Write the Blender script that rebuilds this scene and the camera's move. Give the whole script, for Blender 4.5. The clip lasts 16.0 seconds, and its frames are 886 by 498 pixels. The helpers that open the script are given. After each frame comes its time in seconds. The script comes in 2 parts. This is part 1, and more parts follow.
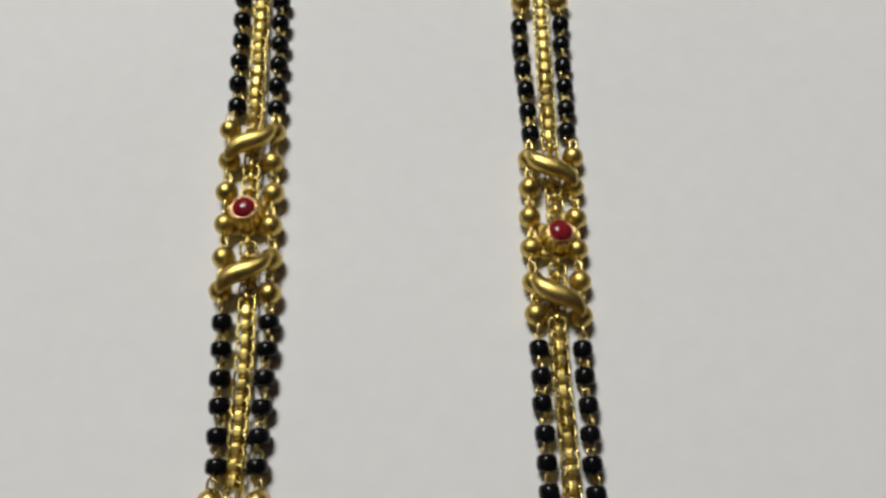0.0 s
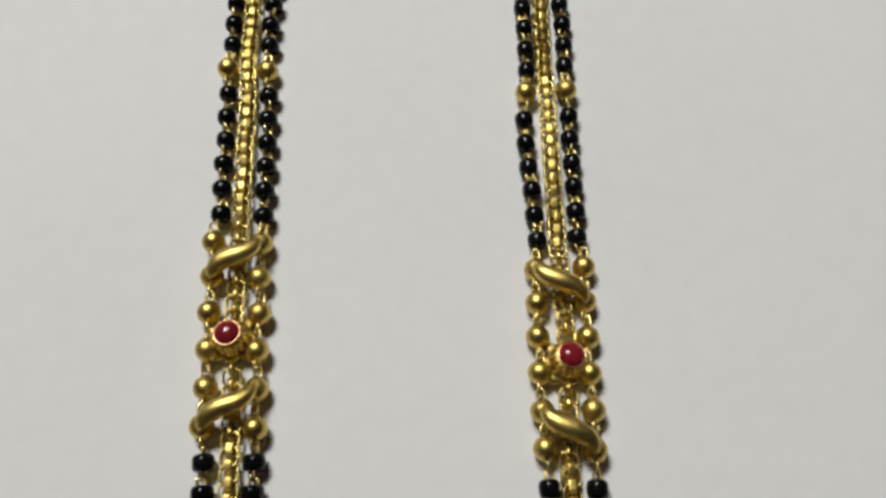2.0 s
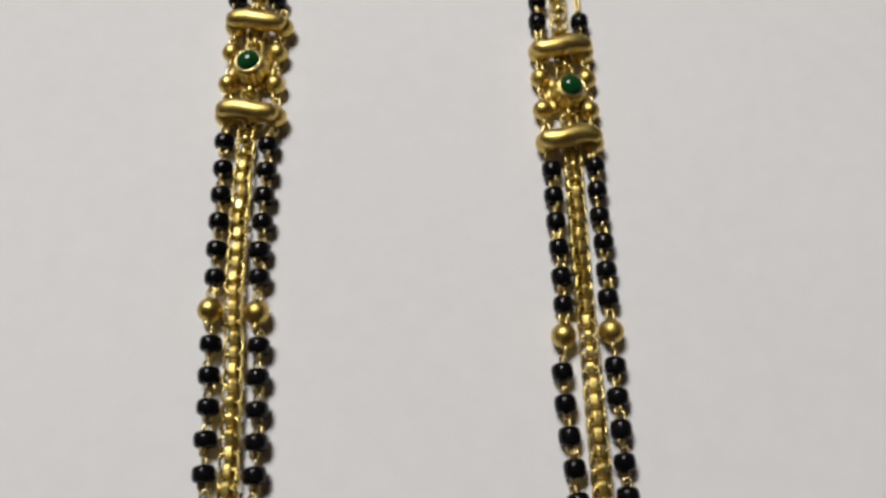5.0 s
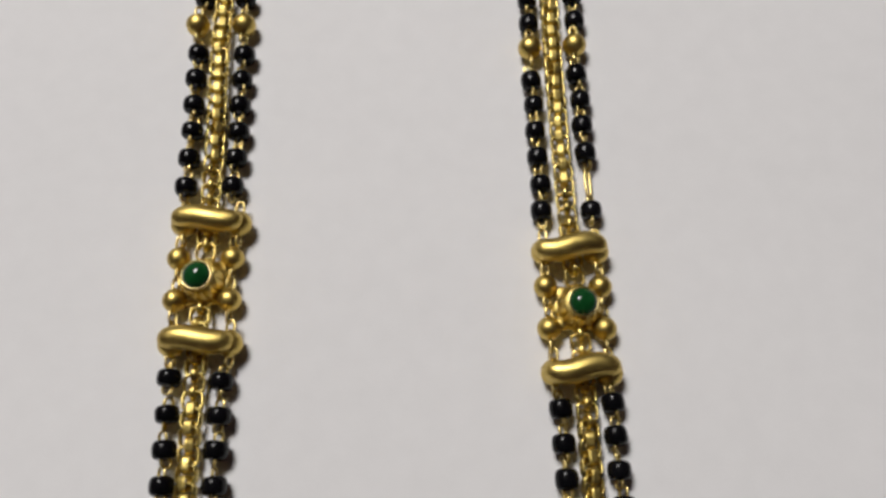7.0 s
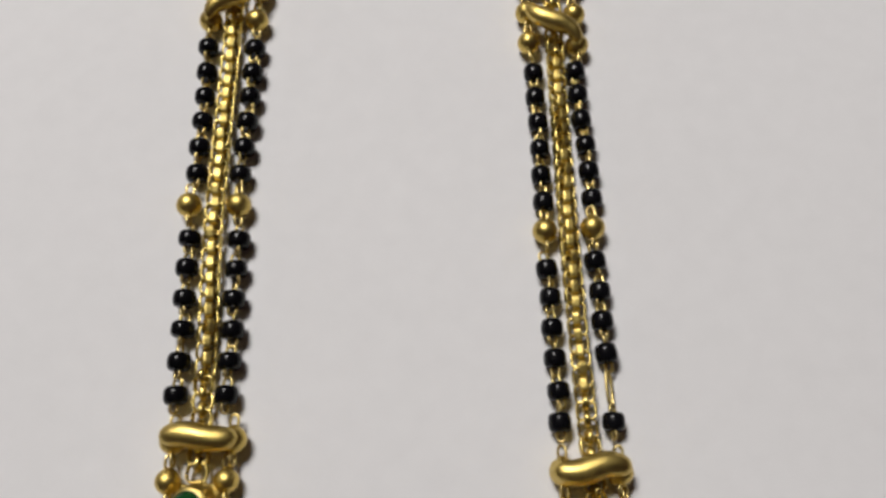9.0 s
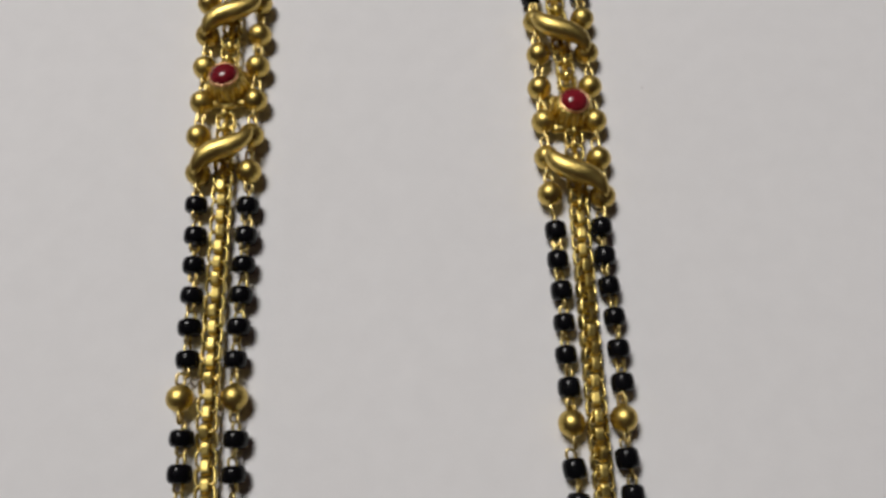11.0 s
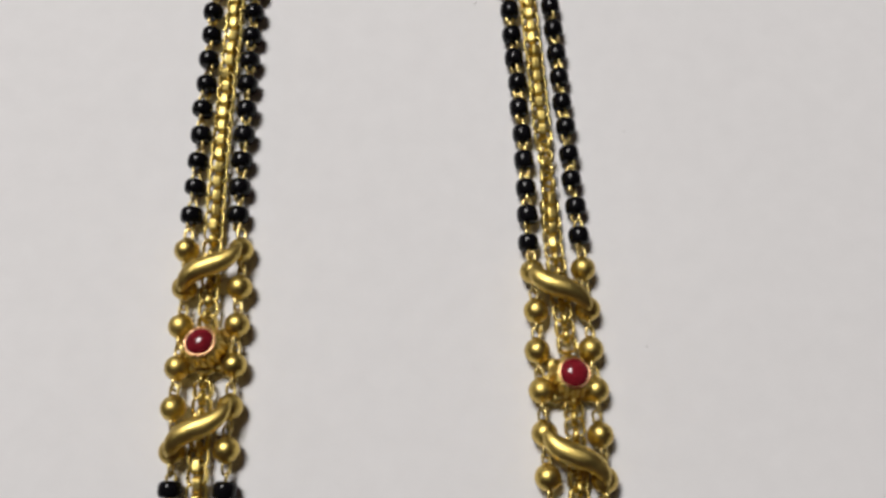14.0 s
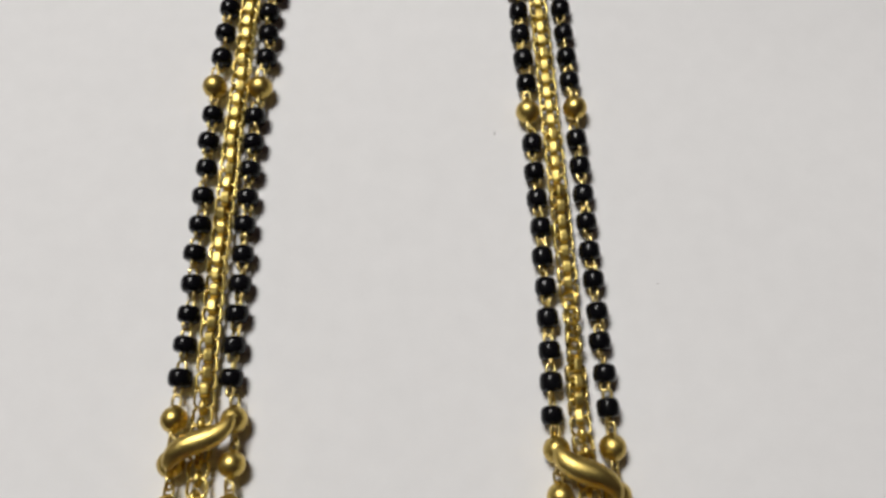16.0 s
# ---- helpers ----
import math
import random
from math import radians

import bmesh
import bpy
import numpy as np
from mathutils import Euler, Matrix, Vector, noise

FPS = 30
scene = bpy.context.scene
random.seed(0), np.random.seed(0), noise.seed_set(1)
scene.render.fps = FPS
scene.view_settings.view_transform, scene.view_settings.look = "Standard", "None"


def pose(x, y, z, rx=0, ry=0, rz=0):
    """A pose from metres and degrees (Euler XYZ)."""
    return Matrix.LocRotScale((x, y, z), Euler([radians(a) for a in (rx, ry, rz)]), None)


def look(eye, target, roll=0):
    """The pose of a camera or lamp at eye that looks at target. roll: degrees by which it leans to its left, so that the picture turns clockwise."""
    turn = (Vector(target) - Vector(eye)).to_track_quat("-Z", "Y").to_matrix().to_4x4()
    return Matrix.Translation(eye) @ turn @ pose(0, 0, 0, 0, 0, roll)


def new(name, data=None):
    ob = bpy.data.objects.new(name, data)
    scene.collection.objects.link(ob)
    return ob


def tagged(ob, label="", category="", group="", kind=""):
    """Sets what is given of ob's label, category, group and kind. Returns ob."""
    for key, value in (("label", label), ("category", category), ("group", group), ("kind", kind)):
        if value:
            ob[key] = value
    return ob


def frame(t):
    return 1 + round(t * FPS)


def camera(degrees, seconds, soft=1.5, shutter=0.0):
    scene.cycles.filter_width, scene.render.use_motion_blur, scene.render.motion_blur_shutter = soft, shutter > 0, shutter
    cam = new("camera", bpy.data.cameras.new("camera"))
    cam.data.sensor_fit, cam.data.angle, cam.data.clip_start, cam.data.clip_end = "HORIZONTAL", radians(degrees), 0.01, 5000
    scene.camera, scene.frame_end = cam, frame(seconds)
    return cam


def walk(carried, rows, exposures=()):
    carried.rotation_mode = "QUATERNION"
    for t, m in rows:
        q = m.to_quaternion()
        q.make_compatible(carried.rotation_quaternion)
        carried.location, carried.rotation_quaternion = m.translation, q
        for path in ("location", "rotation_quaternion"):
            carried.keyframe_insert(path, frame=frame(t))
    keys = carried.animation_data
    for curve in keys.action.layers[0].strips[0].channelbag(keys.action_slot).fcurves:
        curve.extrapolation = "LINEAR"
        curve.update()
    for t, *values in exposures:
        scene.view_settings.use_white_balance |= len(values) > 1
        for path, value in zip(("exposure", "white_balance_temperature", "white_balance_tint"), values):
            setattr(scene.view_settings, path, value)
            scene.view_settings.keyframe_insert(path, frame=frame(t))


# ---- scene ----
cam = camera(57.0, 16.0, soft=3.0)
PATH = [
    (0, (0.00264, -0.07286, 0.12238), (0.00413, -0.02659, 0.01167), 4.60),
    (0.5, (0.00422, -0.06592, 0.12077), (0.00505, -0.01914, 0.01026), 3.51),
    (1, (0.00359, -0.06205, 0.11998), (0.00463, -0.01495, 0.00962), 3.61),
    (1.5, (0.00308, -0.05652, 0.12007), (0.00342, -0.00974, 0.00957), 2.76),
    (2, (0.00324, -0.05258, 0.11951), (0.00342, -0.00552, 0.00913), 2.53),
    (2.5, (0.00234, -0.04704, 0.12004), (0.00248, -0.00013, 0.00959), 2.46),
    (3, (0.00396, -0.04101, 0.11923), (0.00297, 0.00584, 0.00876), 1.14),
    (3.5, (0.00292, -0.03504, 0.11831), (0.00209, 0.01191, 0.00787), 1.30),
    (3.7, (0.00259, -0.03327, 0.11878), (0.00179, 0.01366, 0.00833), 1.33),
    (5.8, (-0.00253, 0.01221, 0.10981), (-0.00216, 0.05709, -0.00148), 1.58),
    (6, (-0.00151, 0.01567, 0.10866), (-0.00159, 0.06077, -0.00254), 0.98),
    (6.5, (-0.00083, 0.02576, 0.10830), (-0.00147, 0.06911, -0.00360), 0.14),
    (7, (0.00028, 0.03519, 0.10854), (-0.00020, 0.07829, -0.00346), 0.16),
    (7.5, (0.00033, 0.04282, 0.10940), (-0.00049, 0.08625, -0.00246), -0.29),
    (8, (-0.00087, 0.05093, 0.10934), (-0.00216, 0.09421, -0.00258), -0.88),
    (8.5, (-0.00025, 0.05842, 0.10920), (-0.00109, 0.10194, -0.00263), -0.34),
    (8.7, (-0.00137, 0.06044, 0.11015), (-0.00116, 0.10502, -0.00126), 0.99),
    (10.8, (-0.00380, 0.09395, 0.11083), (-0.00352, 0.13192, -0.00300), 0.04),
    (11, (-0.00428, 0.09763, 0.11078), (-0.00399, 0.13561, -0.00306), 0.15),
    (11.5, (-0.00359, 0.10344, 0.11262), (-0.00265, 0.14314, -0.00062), 1.06),
    (12, (-0.00291, 0.10706, 0.11402), (-0.00317, 0.14540, 0.00031), -0.49),
    (12.5, (-0.00262, 0.11141, 0.11470), (-0.00258, 0.15190, 0.00174), 0.10),
    (13, (-0.00254, 0.11570, 0.11570), (-0.00165, 0.15699, 0.00304), 1.14),
    (13.5, (-0.00294, 0.12244, 0.11560), (-0.00278, 0.16314, 0.00272), 0.10),
    (14, (-0.00207, 0.13686, 0.11565), (-0.00260, 0.17467, 0.00177), -0.99),
    (14.5, (-0.00264, 0.14983, 0.11421), (-0.00330, 0.18727, 0.00020), -1.16),
    (15, (-0.00404, 0.16207, 0.11656), (-0.00420, 0.19904, 0.00239), -0.27),
    (15.5, (-0.00510, 0.17132, 0.11700), (-0.00428, 0.20896, 0.00306), 1.22),
    (16, (-0.00418, 0.16118, 0.11168), (-0.00481, 0.20011, -0.00183), -0.38),
]
EXPOSURES = [(0.0, 0.07, 6500, 5), (3.7, 0.07, 6500, 5), (5.8, 0.04, 6500, 10), (8.2, -0.03, 6500, 10), (8.7, 0.0, 6500, 10),
             (10.8, -0.23, 6500, 10), (12.05, -0.23, 6500, 10), (12.2, 0.0, 6500, 10), (14.5, 0.0, 6500, 10), (15.4, -0.05, 6500, 10), (15.7, -0.05, 6500, 9), (16.0, 0.03, 6500, 8)]
walk(cam, [(t, look(eye, target, roll)) for t, eye, target, roll in PATH], EXPOSURES)

# ---- light: a closed room lit by one round ceiling lamp ----
world = bpy.data.worlds.new("room_air")
scene.world = world
world.use_nodes = True
world.node_tree.nodes["Background"].inputs["Color"].default_value = (1.0, 0.86, 0.80, 1)
world.node_tree.nodes["Background"].inputs["Strength"].default_value = 0.005

LAMP_AT = (-0.54, 0.95, 1.80)
lamp_data = bpy.data.lights.new("ceiling_lamp_light", "AREA")
lamp_data.shape = "DISK"
lamp_data.size = 0.72
lamp_data.energy = 53.8
lamp_data.color = (1.0, 0.972, 0.948)
lamp_light = new("ceiling_lamp_light", lamp_data)
lamp_light.matrix_world = look(LAMP_AT, (0.0, 0.09, 0.0))


# ---- materials ----
def material(name, base, rough=0.5, metal=0.0, grain=0.0, grain_scale=800.0, bump=0.0, bump_scale=3000.0, rough_var=0.0,
             spec=0.5, coat=0.0, vary=0.0):
    """A principled surface with colour variation at two scales, uneven gloss and fine relief. Scales are in cycles a metre."""
    m = bpy.data.materials.new(name)
    m.use_nodes = True
    nt = m.node_tree
    n, l = nt.nodes, nt.links
    b = n["Principled BSDF"]
    b.inputs["Base Color"].default_value = (*base, 1)
    b.inputs["Roughness"].default_value = rough
    b.inputs["Metallic"].default_value = metal
    b.inputs["Specular IOR Level"].default_value = spec
    b.inputs["Coat Weight"].default_value = coat
    b.inputs["Coat Roughness"].default_value = 0.06
    geo = n.new("ShaderNodeNewGeometry")

    def wave(scale, detail=3.0):
        t = n.new("ShaderNodeTexNoise")
        t.inputs["Scale"].default_value = scale
        t.inputs["Detail"].default_value = detail
        l.new(geo.outputs["Position"], t.inputs["Vector"])
        return t.outputs["Fac"]

    if grain or vary:
        mixed = n.new("ShaderNodeMath")
        mixed.operation = "ADD"
        l.new(wave(grain_scale), mixed.inputs[0])
        l.new(wave(grain_scale * 0.06), mixed.inputs[1])
        span = n.new("ShaderNodeMapRange")
        span.inputs["From Min"].default_value, span.inputs["From Max"].default_value = 0.6, 1.4
        span.inputs["To Min"].default_value, span.inputs["To Max"].default_value = 1 - grain, 1 + grain
        l.new(mixed.outputs[0], span.inputs["Value"])
        factor = span.outputs["Result"]
        if vary:
            info = n.new("ShaderNodeObjectInfo")
            each = n.new("ShaderNodeMapRange")
            each.inputs["To Min"].default_value, each.inputs["To Max"].default_value = 1 - vary, 1 + vary
            l.new(info.outputs["Random"], each.inputs["Value"])
            both = n.new("ShaderNodeMath")
            both.operation = "MULTIPLY"
            l.new(factor, both.inputs[0])
            l.new(each.outputs["Result"], both.inputs[1])
            factor = both.outputs[0]
        tint = n.new("ShaderNodeVectorMath")
        tint.operation = "SCALE"
        tint.inputs[0].default_value = base
        l.new(factor, tint.inputs["Scale"])
        l.new(tint.outputs[0], b.inputs["Base Color"])
    if rough_var:
        gl = n.new("ShaderNodeMapRange")
        gl.inputs["From Min"].default_value, gl.inputs["From Max"].default_value = 0.3, 0.7
        gl.inputs["To Min"].default_value, gl.inputs["To Max"].default_value = rough - rough_var, rough + rough_var
        l.new(wave(grain_scale * 0.5), gl.inputs["Value"])
        l.new(gl.outputs["Result"], b.inputs["Roughness"])
    if bump:
        bm_node = n.new("ShaderNodeBump")
        bm_node.inputs["Strength"].default_value = bump
        bm_node.inputs["Distance"].default_value = 0.0001
        l.new(wave(bump_scale, 4.0), bm_node.inputs["Height"])
        l.new(bm_node.outputs["Normal"], b.inputs["Normal"])
    return m


GOLD_SATIN = material("satin_gold", (0.63, 0.470, 0.135), 0.375, 1.0, 0.10, 900, 0.25, 9000, 0.07, vary=0.05)
GOLD_BAR = material("brushed_gold", (0.66, 0.497, 0.150), 0.39, 1.0, 0.10, 900, 0.25, 9000, 0.06, vary=0.05)
GOLD_BRIGHT = material("polished_gold", (0.76, 0.590, 0.185), 0.31, 1.0, 0.12, 1200, 0.2, 4000, 0.07, vary=0.12)
GOLD_FACE = material("worn_gold", (0.74, 0.575, 0.180), 0.44, 1.0, 0.14, 1400, 0.3, 5000, 0.08, vary=0.14)
GOLD_WIRE = material("gold_wire", (0.68, 0.535, 0.205), 0.30, 1.0, 0.08, 1500, vary=0.08)
GOLD_ROSE = material("reddish_gold_rim", (0.86, 0.50, 0.26), 0.28, 1.0, 0.08, 1500, 0.2, 6000)
GOLD_PALE = material("pale_gold_rim", (0.82, 0.68, 0.30), 0.28, 1.0, 0.08, 1500, 0.2, 6000)
BLACK_GLASS = material("black_glass", (0.004, 0.004, 0.005), 0.18, 0.0, 0.2, 900, rough_var=0.04, spec=0.17, vary=0.2)
RUBY = material("ruby_red_stone", (0.180, 0.0105, 0.0175), 0.17, 0.0, 0.50, 1100, rough_var=0.05, spec=0.34)
EMERALD = material("deep_green_stone", (0.006, 0.058, 0.014), 0.14, 0.0, 0.40, 900, rough_var=0.05, spec=0.34)
PAPER = material("white_paper", (0.80, 0.795, 0.80), 0.75, 0.0, 0.028, 260, 0.18, 2500, spec=0.3)
MAROON = material("maroon_lacquer", (0.185, 0.036, 0.023), 0.62, 0.0, 0.16, 60, 0.05, 900, 0.05, spec=0.35)
# unseen room sides: dark warm colours chosen to keep fill low and shadows brown
WALL = material("low_fill_wall", (0.070, 0.036, 0.031), 0.8, 0.0, 0.03, 8, 0.2, 120)
CEILING = material("low_fill_ceiling", (0.10, 0.072, 0.066), 0.85, 0.0, 0.02, 8, 0.2, 120)
FLOOR = material("low_fill_floor", (0.07, 0.045, 0.04), 0.5, 0.0, 0.08, 10, 0.1, 100)
LEG = material("dark_wood", (0.09, 0.04, 0.025), 0.45, 0.0, 0.2, 40, 0.2, 300)


# ---- mesh tools ----
MM = 0.001


def mesh_from(bm, name, mat, smooth=True):
    bmesh.ops.recalc_face_normals(bm, faces=bm.faces)
    me = bpy.data.meshes.new(name)
    bm.to_mesh(me)
    bm.free()
    me.materials.append(mat)
    me.polygons.foreach_set("use_smooth", [smooth] * len(me.polygons))
    me.update()
    return me


def grid_faces(bm, rings, closed_rings):
    """Skins a list of equal rings of vertices."""
    k = len(rings[0])
    for a in range(len(rings) - (0 if closed_rings else 1)):
        lower, upper = rings[a], rings[(a + 1) % len(rings)]
        for b in range(k):
            bm.faces.new((lower[b], lower[(b + 1) % k], upper[(b + 1) % k], upper[b]))


def lathe(bm, profile, sides=20, axis="z"):
    """Turns a profile of (radius, height) in millimetres about an axis, with closed ends."""
    rings = []
    for r, h in profile:
        ring = []
        for s in range(sides):
            a = 2 * math.pi * s / sides
            u, v = r * math.cos(a), r * math.sin(a)
            p = (u, v, h) if axis == "z" else (u, h, v)
            ring.append(bm.verts.new(Vector(p) * MM))
        rings.append(ring)
    grid_faces(bm, rings, False)
    bm.faces.new(rings[0])
    bm.faces.new(rings[-1])


def band_ring(bm, a, b, power, half_w, half_t, plane="xy", centre=(0, 0, 0), steps=20, sides=8, cut=2.6):
    """A closed band or wire along a rounded rectangle of half sizes a and b (b lies along y), in millimetres."""
    def bend(v, p):
        return math.copysign(abs(v) ** (2 / p), v)
    rings = []
    for s in range(steps):
        t = 2 * math.pi * (s + 0.5) / steps
        c, d = bend(math.cos(t), power), bend(math.sin(t), power)
        out = Vector((math.cos(t) / a, math.sin(t) / b)).normalized()
        ring = []
        for q in range(sides):
            w = 2 * math.pi * (q + 0.5) / sides
            across, thick = half_w * bend(math.cos(w), cut), half_t * bend(math.sin(w), cut)
            x, y, z = a * c + out.x * thick, b * d + out.y * thick, across
            p = (x, y, z) if plane == "xy" else (z, y, x)
            ring.append(bm.verts.new((Vector(p) + Vector(centre)) * MM))
        rings.append(ring)
    grid_faces(bm, rings, True)


def swept_bar(bm, points, radii, flat=1.0, sides=14):
    """A bar of round section along points (millimetres), with its own radius at each and closed ends."""
    rings = []
    for k, p in enumerate(points):
        ahead = (points[min(k + 1, len(points) - 1)] - points[max(k - 1, 0)]).normalized()
        side = ahead.cross(Vector((0, 0, 1))).normalized()
        up = side.cross(ahead)
        rings.append([bm.verts.new((p + radii[k] * (math.cos(2 * math.pi * q / sides) * side
                                                    + flat * math.sin(2 * math.pi * q / sides) * up)) * MM) for q in range(sides)])
    grid_faces(bm, rings, False)
    bm.faces.new(rings[0])
    bm.faces.new(rings[-1])


def box(bm, x0, x1, y0, y1, z0, z1):
    v = [bm.verts.new((x, y, z)) for z in (z0, z1) for y in (y0, y1) for x in (x0, x1)]
    for f in ((0, 1, 3, 2), (4, 5, 7, 6), (0, 1, 5, 4), (2, 3, 7, 6), (0, 2, 6, 4), (1, 3, 7, 5)):
        bm.faces.new([v[k] for k in f])


def put(name, me, parent, m, label=""):
    """One part: an object of its own on a shared mesh."""
    ob = new(name, me)
    ob.parent = parent
    ob.matrix_local = m
    return tagged(ob, label)


# ---- the setting: a plain unseen room, added for fill light and reflections ----
def room_side(name, box_size, mat):
    bm = bmesh.new()
    box(bm, *box_size)
    return tagged(new(name, mesh_from(bm, name, mat, False)), category=name.split("_")[0], kind="structure")


room_side("floor", (-1.5, 1.5, -1.4, 1.6, -0.80, -0.75), FLOOR)
room_side("ceiling", (-1.5, 1.5, -1.4, 1.6, 1.85, 1.95), CEILING)
room_side("wall_west", (-1.6, -1.5, -1.4, 1.6, -0.80, 1.95), WALL)
room_side("wall_east", (1.5, 1.6, -1.4, 1.6, -0.80, 1.95), WALL)
room_side("wall_south", (-1.6, 1.6, -1.5, -1.4, -0.80, 1.95), WALL)
room_side("wall_north", (-1.6, 1.6, 1.6, 1.7, -0.80, 1.95), WALL)

# ---- the table ----
table = tagged(new("table"), "maroon lacquered table under a sheet of white paper", "table")
table.location = (0, 0.1, -0.75)
bm = bmesh.new()
box(bm, -0.45, 0.45, -0.40, 0.40, 0.7195, 0.7495)
bmesh.ops.bevel(bm, geom=list(bm.edges), offset=0.004, segments=2, affect="EDGES")
put("tabletop", mesh_from(bm, "tabletop", MAROON, False), table, Matrix(), "smooth maroon lacquered top")
bm = bmesh.new()
box(bm, -0.025, 0.025, -0.025, 0.025, 0.0, 0.7195)
leg_mesh = mesh_from(bm, "leg", LEG, False)
for x in (-0.40, 0.40):
    for y in (-0.35, 0.35):
        put("leg", leg_mesh, table, pose(x, y, 0))


# ---- the sheet of paper ----
def paper_edge(x):
    """The far edge, in millimetres: a shallow bow."""
    d = x + 30
    return 244.5 + (0.0010 * d * d if d < 0 else 0.00043 * d * d + 0.022 * d)


def paper_sheet():
    nx, ny, low = 60, 70, -105.0
    bm = bmesh.new()
    layers = []
    for top in (0.0, -0.12):
        rows = []
        for j in range(ny + 1):
            v = 1 - (1 - j / ny) ** 1.6
            row = []
            for i in range(nx + 1):
                x = -130 + 260 * i / nx
                y = low + (paper_edge(x) - low) * v
                curl = max(0.0, 1 - (paper_edge(x) - y) / 26) ** 2
                z = curl * 0.00022 * (x + 30) ** 2 + 0.13 * noise.noise(Vector((x, y, 0)) * 0.022)
                row.append(bm.verts.new(Vector((x, y, min(z, 4) + top - 0.05)) * MM))
            rows.append(row)
        layers.append(rows)
    for rows in layers:
        for j in range(ny):
            for i in range(nx):
                bm.faces.new((rows[j][i], rows[j][i + 1], rows[j + 1][i + 1], rows[j + 1][i]))
    a, b = layers
    rim = [(j, 0) for j in range(ny + 1)] + [(ny, i) for i in range(1, nx + 1)]
    rim += [(j, nx) for j in range(ny - 1, -1, -1)] + [(0, i) for i in range(nx - 1, 0, -1)]
    for k, (j, i) in enumerate(rim):
        jj, ii = rim[(k + 1) % len(rim)]
        bm.faces.new((a[j][i], a[jj][ii], b[jj][ii], b[j][i]))
    ob = new("paper_sheet", mesh_from(bm, "paper_sheet", PAPER))
    return tagged(ob, "plain white sheet of paper lying on the maroon table", "paper")


paper = paper_sheet()
SPECK = material("grey_fibre", (0.30, 0.28, 0.27), 0.9)
bm = bmesh.new()
swept_bar(bm, [Vector((-0.30, 0, 0)), Vector((-0.1, 0.06, 0.02)), Vector((0.12, 0.03, 0.02)), Vector((0.3, 0.1, 0))], [0.03, 0.08, 0.07, 0.03], 0.6, 6)
speck_mesh = mesh_from(bm, "speck", SPECK)
for x, y, turn, size in ((2.9, 218.1, 70, 1.0), (25.8, 194.5, 20, 0.6), (26.6, 160.4, 110, 0.7)):
    put("speck", speck_mesh, paper, pose(x * MM, y * MM, 0.03 * MM, 0, 0, turn) @ Matrix.Scale(size, 4), "tiny grey fibre")

# ---- the necklace: meshes shared by its parts ----
necklace = tagged(new("necklace"), "gold necklace with black glass beads and red and green stones", "necklace")

bm = bmesh.new()
lathe(bm, [(0.45, -1.36), (0.95, -1.34), (1.26, -1.18), (1.43, -0.85), (1.50, -0.4), (1.51, 0.0), (1.50, 0.4), (1.43, 0.85),
           (1.26, 1.18), (0.95, 1.34), (0.45, 1.36)], 24, "y")
BEAD = mesh_from(bm, "black_bead", BLACK_GLASS)


def ball_mesh(r):
    bm = bmesh.new()
    prof = [(0.35, -r * 1.06), (0.42, -r * 0.99)]
    prof += [(r * math.cos(a), r * math.sin(a)) for a in (math.radians(d) for d in range(-75, 76, 15))]
    prof += [(0.42, r * 0.99), (0.35, r * 1.06)]
    lathe(bm, prof, 24, "y")
    return mesh_from(bm, "gold_ball", GOLD_SATIN)


BALL = ball_mesh(1.82)
SPACER = ball_mesh(1.84)
SMALL_BALL = ball_mesh(1.66)


def eyes_mesh(reach, long):
    """The two wire eyes at the ends of a bead, leaning against each other."""
    bm = bmesh.new()
    band_ring(bm, 0.55, long, 2.6, 0.21, 0.21, "xy", (0, reach, 0.1), 16, 6, 2)
    first = list(bm.verts)
    band_ring(bm, 0.55, long, 2.6, 0.21, 0.21, "xy", (0, -reach, 0.1), 16, 6, 2)
    rest = [v for v in bm.verts if v not in set(first)]
    bmesh.ops.rotate(bm, cent=(0, 0, 0), matrix=Matrix.Rotation(radians(62), 3, "Y"), verts=rest)
    return mesh_from(bm, "wire_loop", GOLD_WIRE)


BEAD_EYES = eyes_mesh(1.72, 0.88)
BALL_EYES = eyes_mesh(2.35, 0.95)
bm = bmesh.new()
band_ring(bm, 0.40, 2.4, 2.2, 0.24, 0.24, "xy", (0, 0, 0), 24, 6, 2)
LONG_EYE = mesh_from(bm, "long_wire_link", GOLD_WIRE)

bm = bmesh.new()
band_ring(bm, 1.26, 1.17, 3.8, 0.66, 0.18, "xy", (0, 0, 0), 24, 8, 3.2)
CHAIN_LINK = mesh_from(bm, "chain_link", GOLD_BRIGHT)
bm = bmesh.new()
band_ring(bm, 0.92, 0.90, 4.2, 0.57, 0.20, "zy", (0, 0, 0), 24, 8, 3.6)
CROSS_LINK = mesh_from(bm, "cross_link", GOLD_FACE, False)
bm = bmesh.new()
band_ring(bm, 0.80, 0.80, 2.4, 0.40, 0.34, "zy", (0, 0, 0), 16, 8, 2.2)
ROUND_LINK = mesh_from(bm, "cross_link", GOLD_BRIGHT)
# where the chain is turned on its edge, both kinds of link show as rounder wire
bm = bmesh.new()
band_ring(bm, 1.12, 1.19, 2.8, 0.34, 0.24, "xy", (0, 0, 0), 24, 8, 2.2)
EDGE_LINK = mesh_from(bm, "chain_link", GOLD_BRIGHT)
bm = bmesh.new()
band_ring(bm, 1.08, 1.02, 2.8, 0.40, 0.24, "zy", (0, 0, 0), 24, 8, 2.2)
EDGE_CROSS = mesh_from(bm, "cross_link", GOLD_BRIGHT)


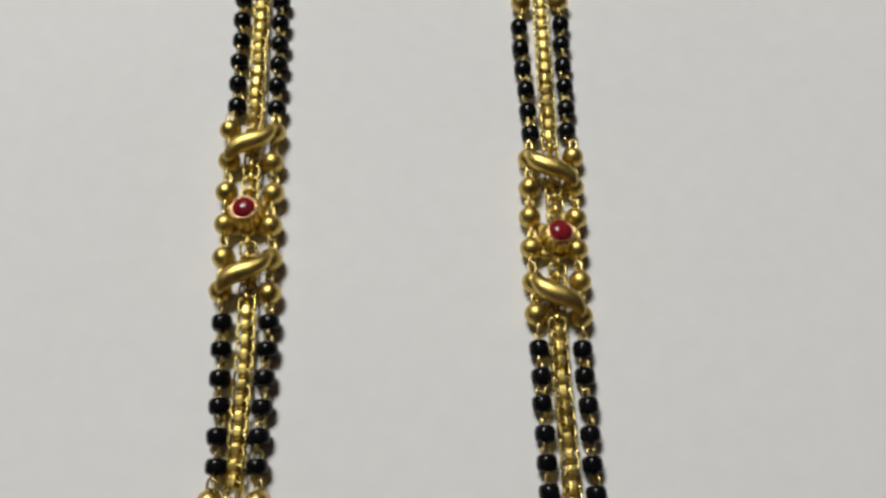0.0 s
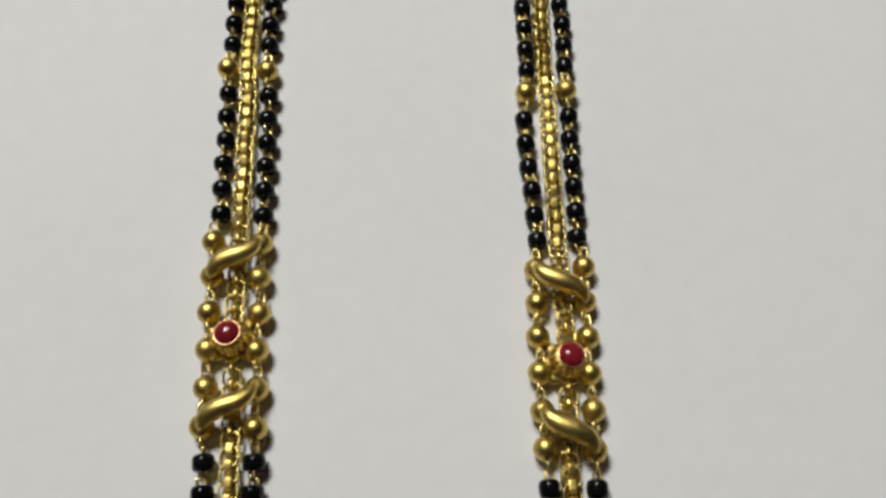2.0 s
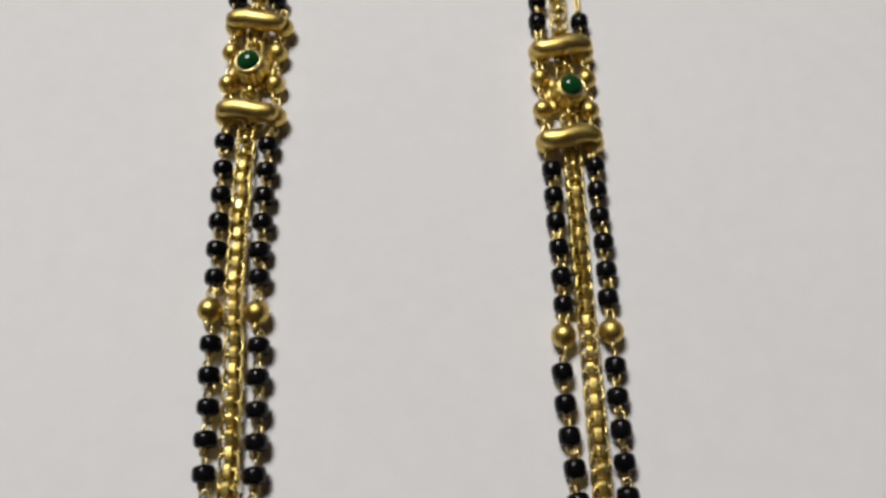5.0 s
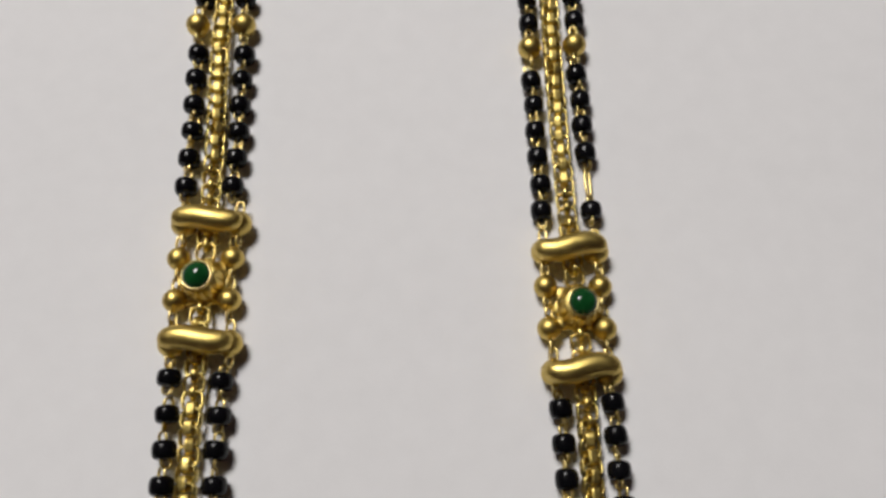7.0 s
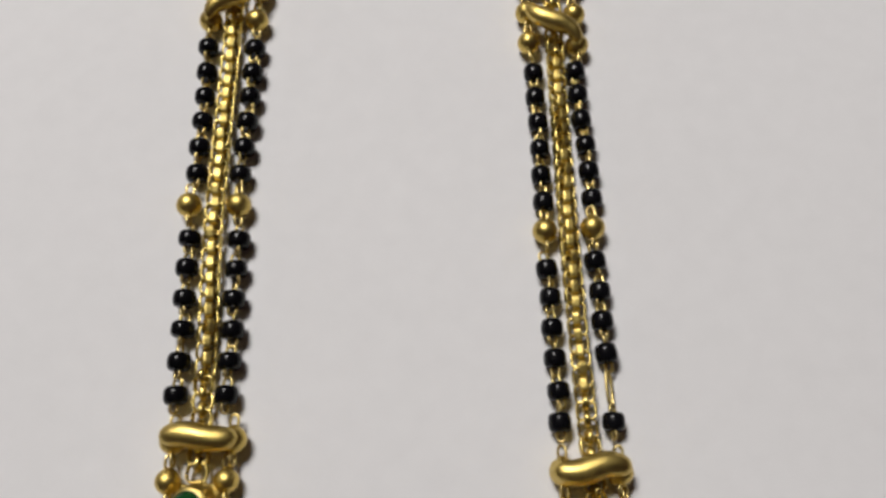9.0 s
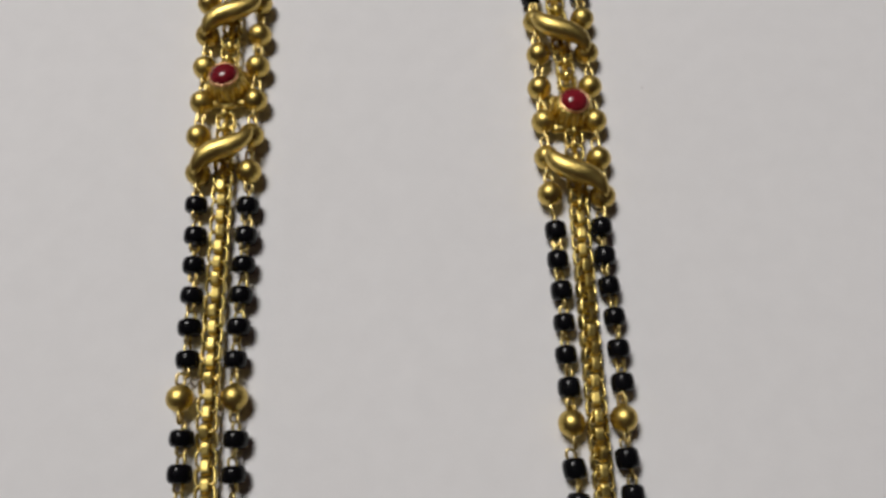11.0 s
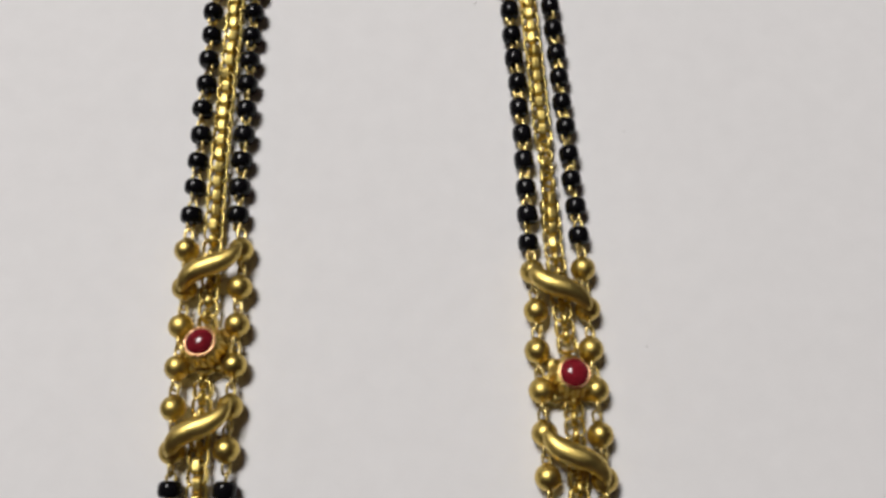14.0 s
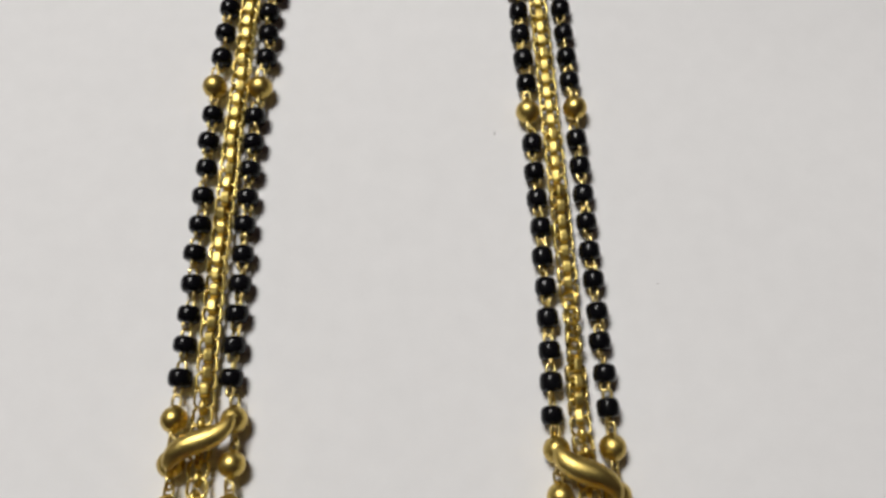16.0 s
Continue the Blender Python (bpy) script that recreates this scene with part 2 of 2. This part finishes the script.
def wave_bar_mesh(half_x, half_y, hook, thick, end):
    """A satin S-bar: thick in its middle, thinner and hooked at its ends; half_x and half_y are its reach."""
    n = 26
    pts, radii = [], []
    for k in range(n + 1):
        u = 2 * k / n - 1
        y = half_y * 1.27 * ((1 - hook) * u + hook * u ** 3)
        pts.append(Vector((half_x * (u - 0.24 * u ** 3) / 0.76, y, 0.55 * (1 - u * u) - 0.35 * u ** 6)))
        body = (1 - u * u) ** 0.45 if abs(u) < 1 else 0
        radii.append(max(end * (1 - abs(u) ** 10) ** 0.5 if abs(u) < 1 else 0.12, thick * (1 - 0.10 * u) * body, 0.12))
    bm = bmesh.new()
    swept_bar(bm, pts, radii, 0.9)
    return mesh_from(bm, "wave_bar", GOLD_BAR)


def level_bar_mesh(lean, reach):
    """The thicker bar beside a green stone, with a shallow double bend."""
    n = 26
    pts, radii = [], []
    for k in range(n + 1):
        u = 2 * k / n - 1
        pts.append(Vector((reach * u, lean * 0.46 * math.sin(math.pi * u) * (1 - 0.3 * u * u), 0.4 * (1 - u * u))))
        radii.append(max(0.3, 1.78 * max(0.0, 1 - abs(u) ** 7) ** 0.5 * (0.80 + 0.20 * (1 - u * u))))
    bm = bmesh.new()
    swept_bar(bm, pts, radii, 0.95)
    return mesh_from(bm, "wave_bar", GOLD_BAR)


def setting_mesh(ribs, depth):
    """A flower of eight petals, the four slanting ones longer, under a ribbed cup that widens downwards."""
    bm = bmesh.new()
    sides = 180

    def ring(r, z, lobe=0.0, count=8, sharp=1.0, arms=0.0):
        out = []
        for s in range(sides):
            a = 2 * math.pi * s / sides
            wave = abs(math.cos(count * (a + math.pi / 2) / 2)) ** sharp
            rr = r - lobe * (1 - wave) + arms * max(0.0, -math.cos(4 * a)) ** 2
            out.append(bm.verts.new(Vector((rr * math.cos(a), rr * math.sin(a), z)) * MM))
        return out
    rings = [ring(2.5, -1.4), ring(3.05, -1.25, 0.25, arms=0.35), ring(3.42, -0.85, 0.42, arms=0.58), ring(3.38, -0.40, 0.42, arms=0.50),
             ring(3.10, -0.12, 0.25, arms=0.26), ring(2.66, -0.14, 0.1), ring(2.80, 0.05, 0.30 * depth, ribs, 0.9), ring(2.74, 0.70, 0.36 * depth, ribs, 0.9),
             ring(2.60, 1.30, 0.36 * depth, ribs, 0.9), ring(2.40, 1.85, 0.28 * depth, ribs, 0.9), ring(2.18, 2.14, 0.10 * depth, ribs, 0.9), ring(2.04, 2.22), ring(1.7, 2.2)]
    grid_faces(bm, rings, False)
    bm.faces.new(rings[0])
    bm.faces.new(rings[-1])
    return mesh_from(bm, "stone_setting", GOLD_BAR)


SETTING_RED, SETTING_GREEN = setting_mesh(15, 1.0), setting_mesh(10, 0.8)


def rim_mesh(mat):
    bm = bmesh.new()
    band_ring(bm, 1.86, 1.86, 2.0, 0.30, 0.14, "xy", (0, 0, 2.36), 48, 8, 2.4)
    return mesh_from(bm, "rim", mat)


RIM_ROSE, RIM_PALE = rim_mesh(GOLD_ROSE), rim_mesh(GOLD_PALE)


def stone_mesh(mat, rise):
    bm = bmesh.new()
    lathe(bm, [(1.76, 2.10)] + [(1.76 * math.cos(a), 2.38 + rise * math.sin(a)) for a in (math.radians(d) for d in range(0, 86, 8))], 40)
    return mesh_from(bm, "stone", mat)


STONE_RED, STONE_GREEN = stone_mesh(RUBY, 1.02), stone_mesh(EMERALD, 1.25)


# ---- the necklace: placing ----
def spline(points, n=40):
    """A smooth dense line through (x, y) points."""
    pts = [Vector(p) for p in points]
    pts = [2 * pts[0] - pts[1]] + pts + [2 * pts[-1] - pts[-2]]
    out = []
    for k in range(1, len(pts) - 2):
        a, b, c, d = pts[k - 1:k + 3]
        for s in range(n):
            t = s / n
            out.append(0.5 * (2 * b + (c - a) * t + (2 * a - 5 * b + 4 * c - d) * t * t + (3 * b - a - 3 * c + d) * t ** 3))
    out.append(pts[-2])
    return out


def heading(d):
    return -math.degrees(math.atan2(d.x, d.y))


def place_bead(x, y, turn):
    length, girth = (0.87, 1.08) if x < 0 else (0.94, 1.03)
    turn += random.uniform(-5, 5)
    bead = put("black_bead", BEAD, necklace, pose(x * MM, y * MM, 1.51 * girth * MM, 0, random.uniform(0, 360), turn)
               @ Matrix.Diagonal((girth * random.uniform(0.97, 1.02), length * random.uniform(0.95, 1.05), girth * random.uniform(0.97, 1.02), 1)))
    spin = bead.matrix_local.to_3x3().normalized().inverted().to_4x4() @ pose(0, 0, 0, 0, random.uniform(-35, 35), turn)
    put("wire_loop", BEAD_EYES, bead, spin, "gold wire loops")


def run_of_beads(first, last, count, skip=(), mid=None):
    """Beads evenly strung between two places; skipped ones leave a long bare link."""
    line = spline([first, mid, last] if mid else [first, last])
    lengths = [0.0]
    for a, b in zip(line, line[1:]):
        lengths.append(lengths[-1] + (b - a).length)
    for k in range(count):
        want = lengths[-1] * k / (count - 1)
        j = max(i for i, s in enumerate(lengths) if s <= want + 1e-9)
        j = min(j, len(line) - 2)
        f = (want - lengths[j]) / (lengths[j + 1] - lengths[j])
        p = line[j].lerp(line[j + 1], f)
        turn = heading(line[j + 1] - line[j])
        if k in skip:
            put("long_wire_link", LONG_EYE, necklace, pose(p.x * MM, p.y * MM, 0.9 * MM, 0, 24, turn), "bare gold wire link where a bead is missing")
        else:
            place_bead(p.x + random.uniform(-0.12, 0.12), p.y + random.uniform(-0.12, 0.12), turn)


def place_ball(me, x, y, z, turn, name="gold_ball"):
    ball = put(name, me, necklace, pose(x * MM, y * MM, z * MM, 0, 0, turn))
    put("wire_loop", BALL_EYES, ball, pose(0, 0, 0, 0, random.uniform(-30, 30), 0), "gold wire loops")


def place_stone(x, y, turn, red, tip=(0, 0), size=1.0):
    x -= 0.004 * x + 2.36 * size * math.sin(math.radians(tip[1]))
    y -= 0.13 - 2.36 * size * math.sin(math.radians(tip[0]))
    setting = put("stone_setting", SETTING_RED if red else SETTING_GREEN, necklace, pose(x * MM, y * MM, 1.9 * MM, tip[0], tip[1], 0) @ pose(0, 0, 0, 0, 0, turn) @ Matrix.Scale(size, 4), "gold flower setting with a fluted cup")
    put("rim", RIM_ROSE if red else RIM_PALE, setting, Matrix(), "thin gold rim")
    put("stone", STONE_RED if red else STONE_GREEN, setting, Matrix(), "polished dark red cabochon" if red else "polished dark green cabochon")


def red_module(left_top, left_low, right_top, right_low, stone, mirror, tip, size):
    """Two columns of six balls, two slanting S-bars and a red stone between them."""
    lt, ll, rt, rl = (Vector(p) for p in (left_top, left_low, right_top, right_low))
    turn = heading(lt - ll)
    cols = [[t.lerp(b, k / 5) for k in range(6)] for t, b in ((lt, ll), (rt, rl))]
    for col in cols:
        for p in col:
            place_ball(BALL, p.x + random.uniform(-0.2, 0.2), p.y + random.uniform(-0.15, 0.15), 1.84, turn + random.uniform(-5, 5))
    for row in (0, 4):
        a, b = (cols[0][row], cols[1][row + 1]) if mirror else (cols[0][row + 1], cols[1][row])
        d, c = b - a, (a + b) / 2
        me = wave_bar_mesh(abs(d.x) / 2, d.y / 2, 0.52, 1.64 if mirror else 1.56, 0.80)
        put("wave_bar", me, necklace, pose(0.997 * c.x * MM, (c.y - 0.16) * MM, 3.7 * MM), "satin gold S-shaped bar")
    place_stone(stone[0], stone[1], turn, True, tip, size)


def green_module(bar_low, bar_high, turn, stone, lean, tip, ends, reach, size):
    """Two level bars, four balls and a green stone."""
    lo, hi = Vector(bar_low), Vector(bar_high)
    across = Vector((math.cos(math.radians(turn)), math.sin(math.radians(turn))))
    me = level_bar_mesh(lean, reach)
    for p in (lo, hi):
        put("wave_bar", me, necklace, pose(0.997 * p.x * MM, (p.y - 0.02) * MM, 3.1 * MM, 0, 0, turn), "satin gold wave-shaped bar")
        for s in (-1, 1):
            q = p + across * (ends[0] if s < 0 else ends[1]) * s
            place_ball(BALL, q.x, q.y - 0.25, 1.84, turn)
    for f in (0.34, 0.69):
        for s in (-1, 1):
            q = lo.lerp(hi, f) + across * 3.75 * s
            place_ball(SMALL_BALL, q.x, q.y, 1.68, turn)
    place_stone(stone[0], stone[1], turn, False, tip, size)


def middle_chain(points, stones, twists):
    """The box chain between the strands: flat links joined by cross links."""
    line, step, gone = spline(points), 2.32, 0.0
    want = 0.0
    for a, b in zip(line, line[1:]):
        d = (b - a).length
        while want <= gone + d:
            p = a.lerp(b, (want - gone) / d)
            want += step
            if any(-4.0 < p.y - y < 2.6 for y in stones):
                continue
            turn = heading(b - a) + random.uniform(-3, 3)
            roll = 10 * noise.noise(Vector((p.x * 0.05, p.y * 0.06, 3.0))) + random.uniform(-11, 11)
            twist = sum(by for y0, y1, by in twists if y0 < p.y < y1)
            roll += twist
            inside = any(abs(p.y - y) < 17 for y in stones)
            link = put("chain_link", EDGE_LINK if twist > 40 else CHAIN_LINK, necklace, pose(p.x * MM, p.y * MM, 1.35 * MM, random.uniform(-8, 8), roll, turn))
            put("cross_link", ROUND_LINK if inside else EDGE_CROSS if twist > 40 else CROSS_LINK, link, pose(0, 1.16 * MM, 0.14 * MM, 8 + random.uniform(-9, 9), random.uniform(-8, 8), 0))
        gone += d


# left side of the necklace
run_of_beads((-26.8, -58.0), (-28.9, -36.5), 6)
run_of_beads((-20.9, -57.8), (-22.0, -36.2), 6)
run_of_beads((-32.1, 2.2), (-33.9, 24.6), 6)
run_of_beads((-25.2, 2.0), (-27.1, 24.5), 6)
run_of_beads((-34.7, 34.7), (-36.1, 57.4), 6)
run_of_beads((-28.3, 34.8), (-29.2, 57.2), 6)
run_of_beads((-37.4, 85.5), (-38.3, 108.0), 6)
run_of_beads((-30.6, 85.6), (-31.2, 108.0), 6)
run_of_beads((-38.5, 118.4), (-39.3, 140.7), 6)
run_of_beads((-32.0, 118.4), (-32.0, 140.7), 6)
run_of_beads((-40.1, 180.2), (-39.8, 220.1), 10)
run_of_beads((-33.3, 180.2), (-33.3, 219.8), 10)
run_of_beads((-39.4, 230.0), (-38.8, 238.9), 3)
run_of_beads((-38.6, 242.8), (-37.9, 257.0), 5)
run_of_beads((-32.5, 229.9), (-32.6, 238.3), 3)
run_of_beads((-32.2, 242.0), (-31.2, 256.6), 5)
for x, y in ((-26.9, -62.6), (-20.2, -62.4), (-34.7, 29.9), (-27.9, 29.7), (-39.0, 113.5), (-31.8, 113.6), (-39.9, 225.0), (-32.9, 224.9)):
    place_ball(SPACER, x, y - 0.25, 1.86, 3)
red_module((-32.3, -2.9), (-29.9, -31.5), (-25.0, -2.9), (-22.4, -31.4), (-27.8, -18.05), False, (-4, -3), 1.03)
green_module((-32.9, 62.4), (-33.4, 79.8), 1.5, (-33.5, 71.1), -0.8, (0, -6), (3.5, 4.3), 5.05, 1.10)
red_module((-40.3, 174.5), (-39.7, 145.8), (-32.2, 174.6), (-32.0, 146.1), (-36.45, 160.5), False, (-10, -4), 1.12)
middle_chain([(-23.9, -61.0), (-24.0, -58.0), (-25.5, -35.0), (-27.4, -18.0), (-28.8, 0.6), (-30.6, 23.2), (-31.4, 29.0), (-32.0, 38.0),
              (-32.8, 57.0), (-33.3, 70.0), (-33.7, 83.7), (-35.0, 106.0), (-35.3, 112.0), (-35.8, 137.5), (-36.3, 160.0), (-36.7, 178.0),
              (-36.7, 197.7), (-35.9, 236.0), (-34.9, 257.0)], (-17.9, 70.9, 160.2),
             ((-49, -40, 10), (88, 100, 22), (130, 142, 12), (174, 183, 8)))

# right side of the necklace
run_of_beads((21.2, -59.4), (19.6, -38.2), 6)
run_of_beads((27.8, -59.4), (26.4, -37.8), 6)
run_of_beads((18.2, -0.3), (16.2, 21.8), 6)
run_of_beads((24.6, 0.7), (23.7, 23.0), 6)
run_of_beads((16.7, 32.0), (15.5, 54.2), 6)
run_of_beads((23.3, 33.2), (22.4, 55.2), 6)
run_of_beads((13.9, 82.3), (12.9, 104.0), 6)
run_of_beads((21.0, 82.6), (19.9, 105.4), 6, skip=(1,))
run_of_beads((12.8, 114.5), (12.0, 136.8), 6)
run_of_beads((20.0, 115.2), (18.6, 137.2), 6)
run_of_beads((10.1, 175.6), (8.4, 215.6), 10, mid=(9.4, 197.7))
run_of_beads((17.4, 176.8), (15.0, 216.5), 10, mid=(16.4, 194.8))
run_of_beads((7.8, 225.9), (5.3, 256.0), 8)
run_of_beads((14.3, 226.3), (12.1, 256.6), 8)
for x, y in ((21.3, -64.0), (27.9, -64.0), (16.5, 27.5), (23.4, 28.3), (12.8, 110.0), (19.7, 110.6), (7.8, 221.1), (14.9, 221.8)):
    place_ball(SPACER, x, y - 0.25, 1.86, 2)
red_module((17.9, -5.2), (19.0, -32.7), (25.3, -4.6), (26.3, -32.5), (22.9, -19.3), True, (-7, 1), 1.06)
green_module((18.4, 59.2), (17.5, 76.3), 0.5, (18.75, 68.1), 1.3, (0, 4), (3.6, 3.7), 5.10, 1.06)
red_module((10.3, 171.0), (11.6, 142.2), (17.8, 171.5), (19.2, 142.0), (15.4, 156.0), True, (-7, 1), 1.10)
middle_chain([(24.4, -62.0), (24.2, -56.0), (22.6, -35.4), (22.6, -19.0), (21.4, 0.9), (20.2, 25.4), (19.9, 30.0), (19.4, 38.7),
              (18.9, 54.6), (18.3, 68.0), (17.5, 82.0), (16.6, 100.7), (16.2, 111.6), (15.6, 137.3), (15.2, 156.0), (13.6, 176.2),
              (12.8, 194.2), (10.1, 237.0), (8.8, 257.0)], (-19.2, 68.1, 156.0),
             ((-52, -36, 8), (29, 57, 14), (116, 130, 18), (140, 149, 8), (182, 192, 45), (243, 260, 28)))
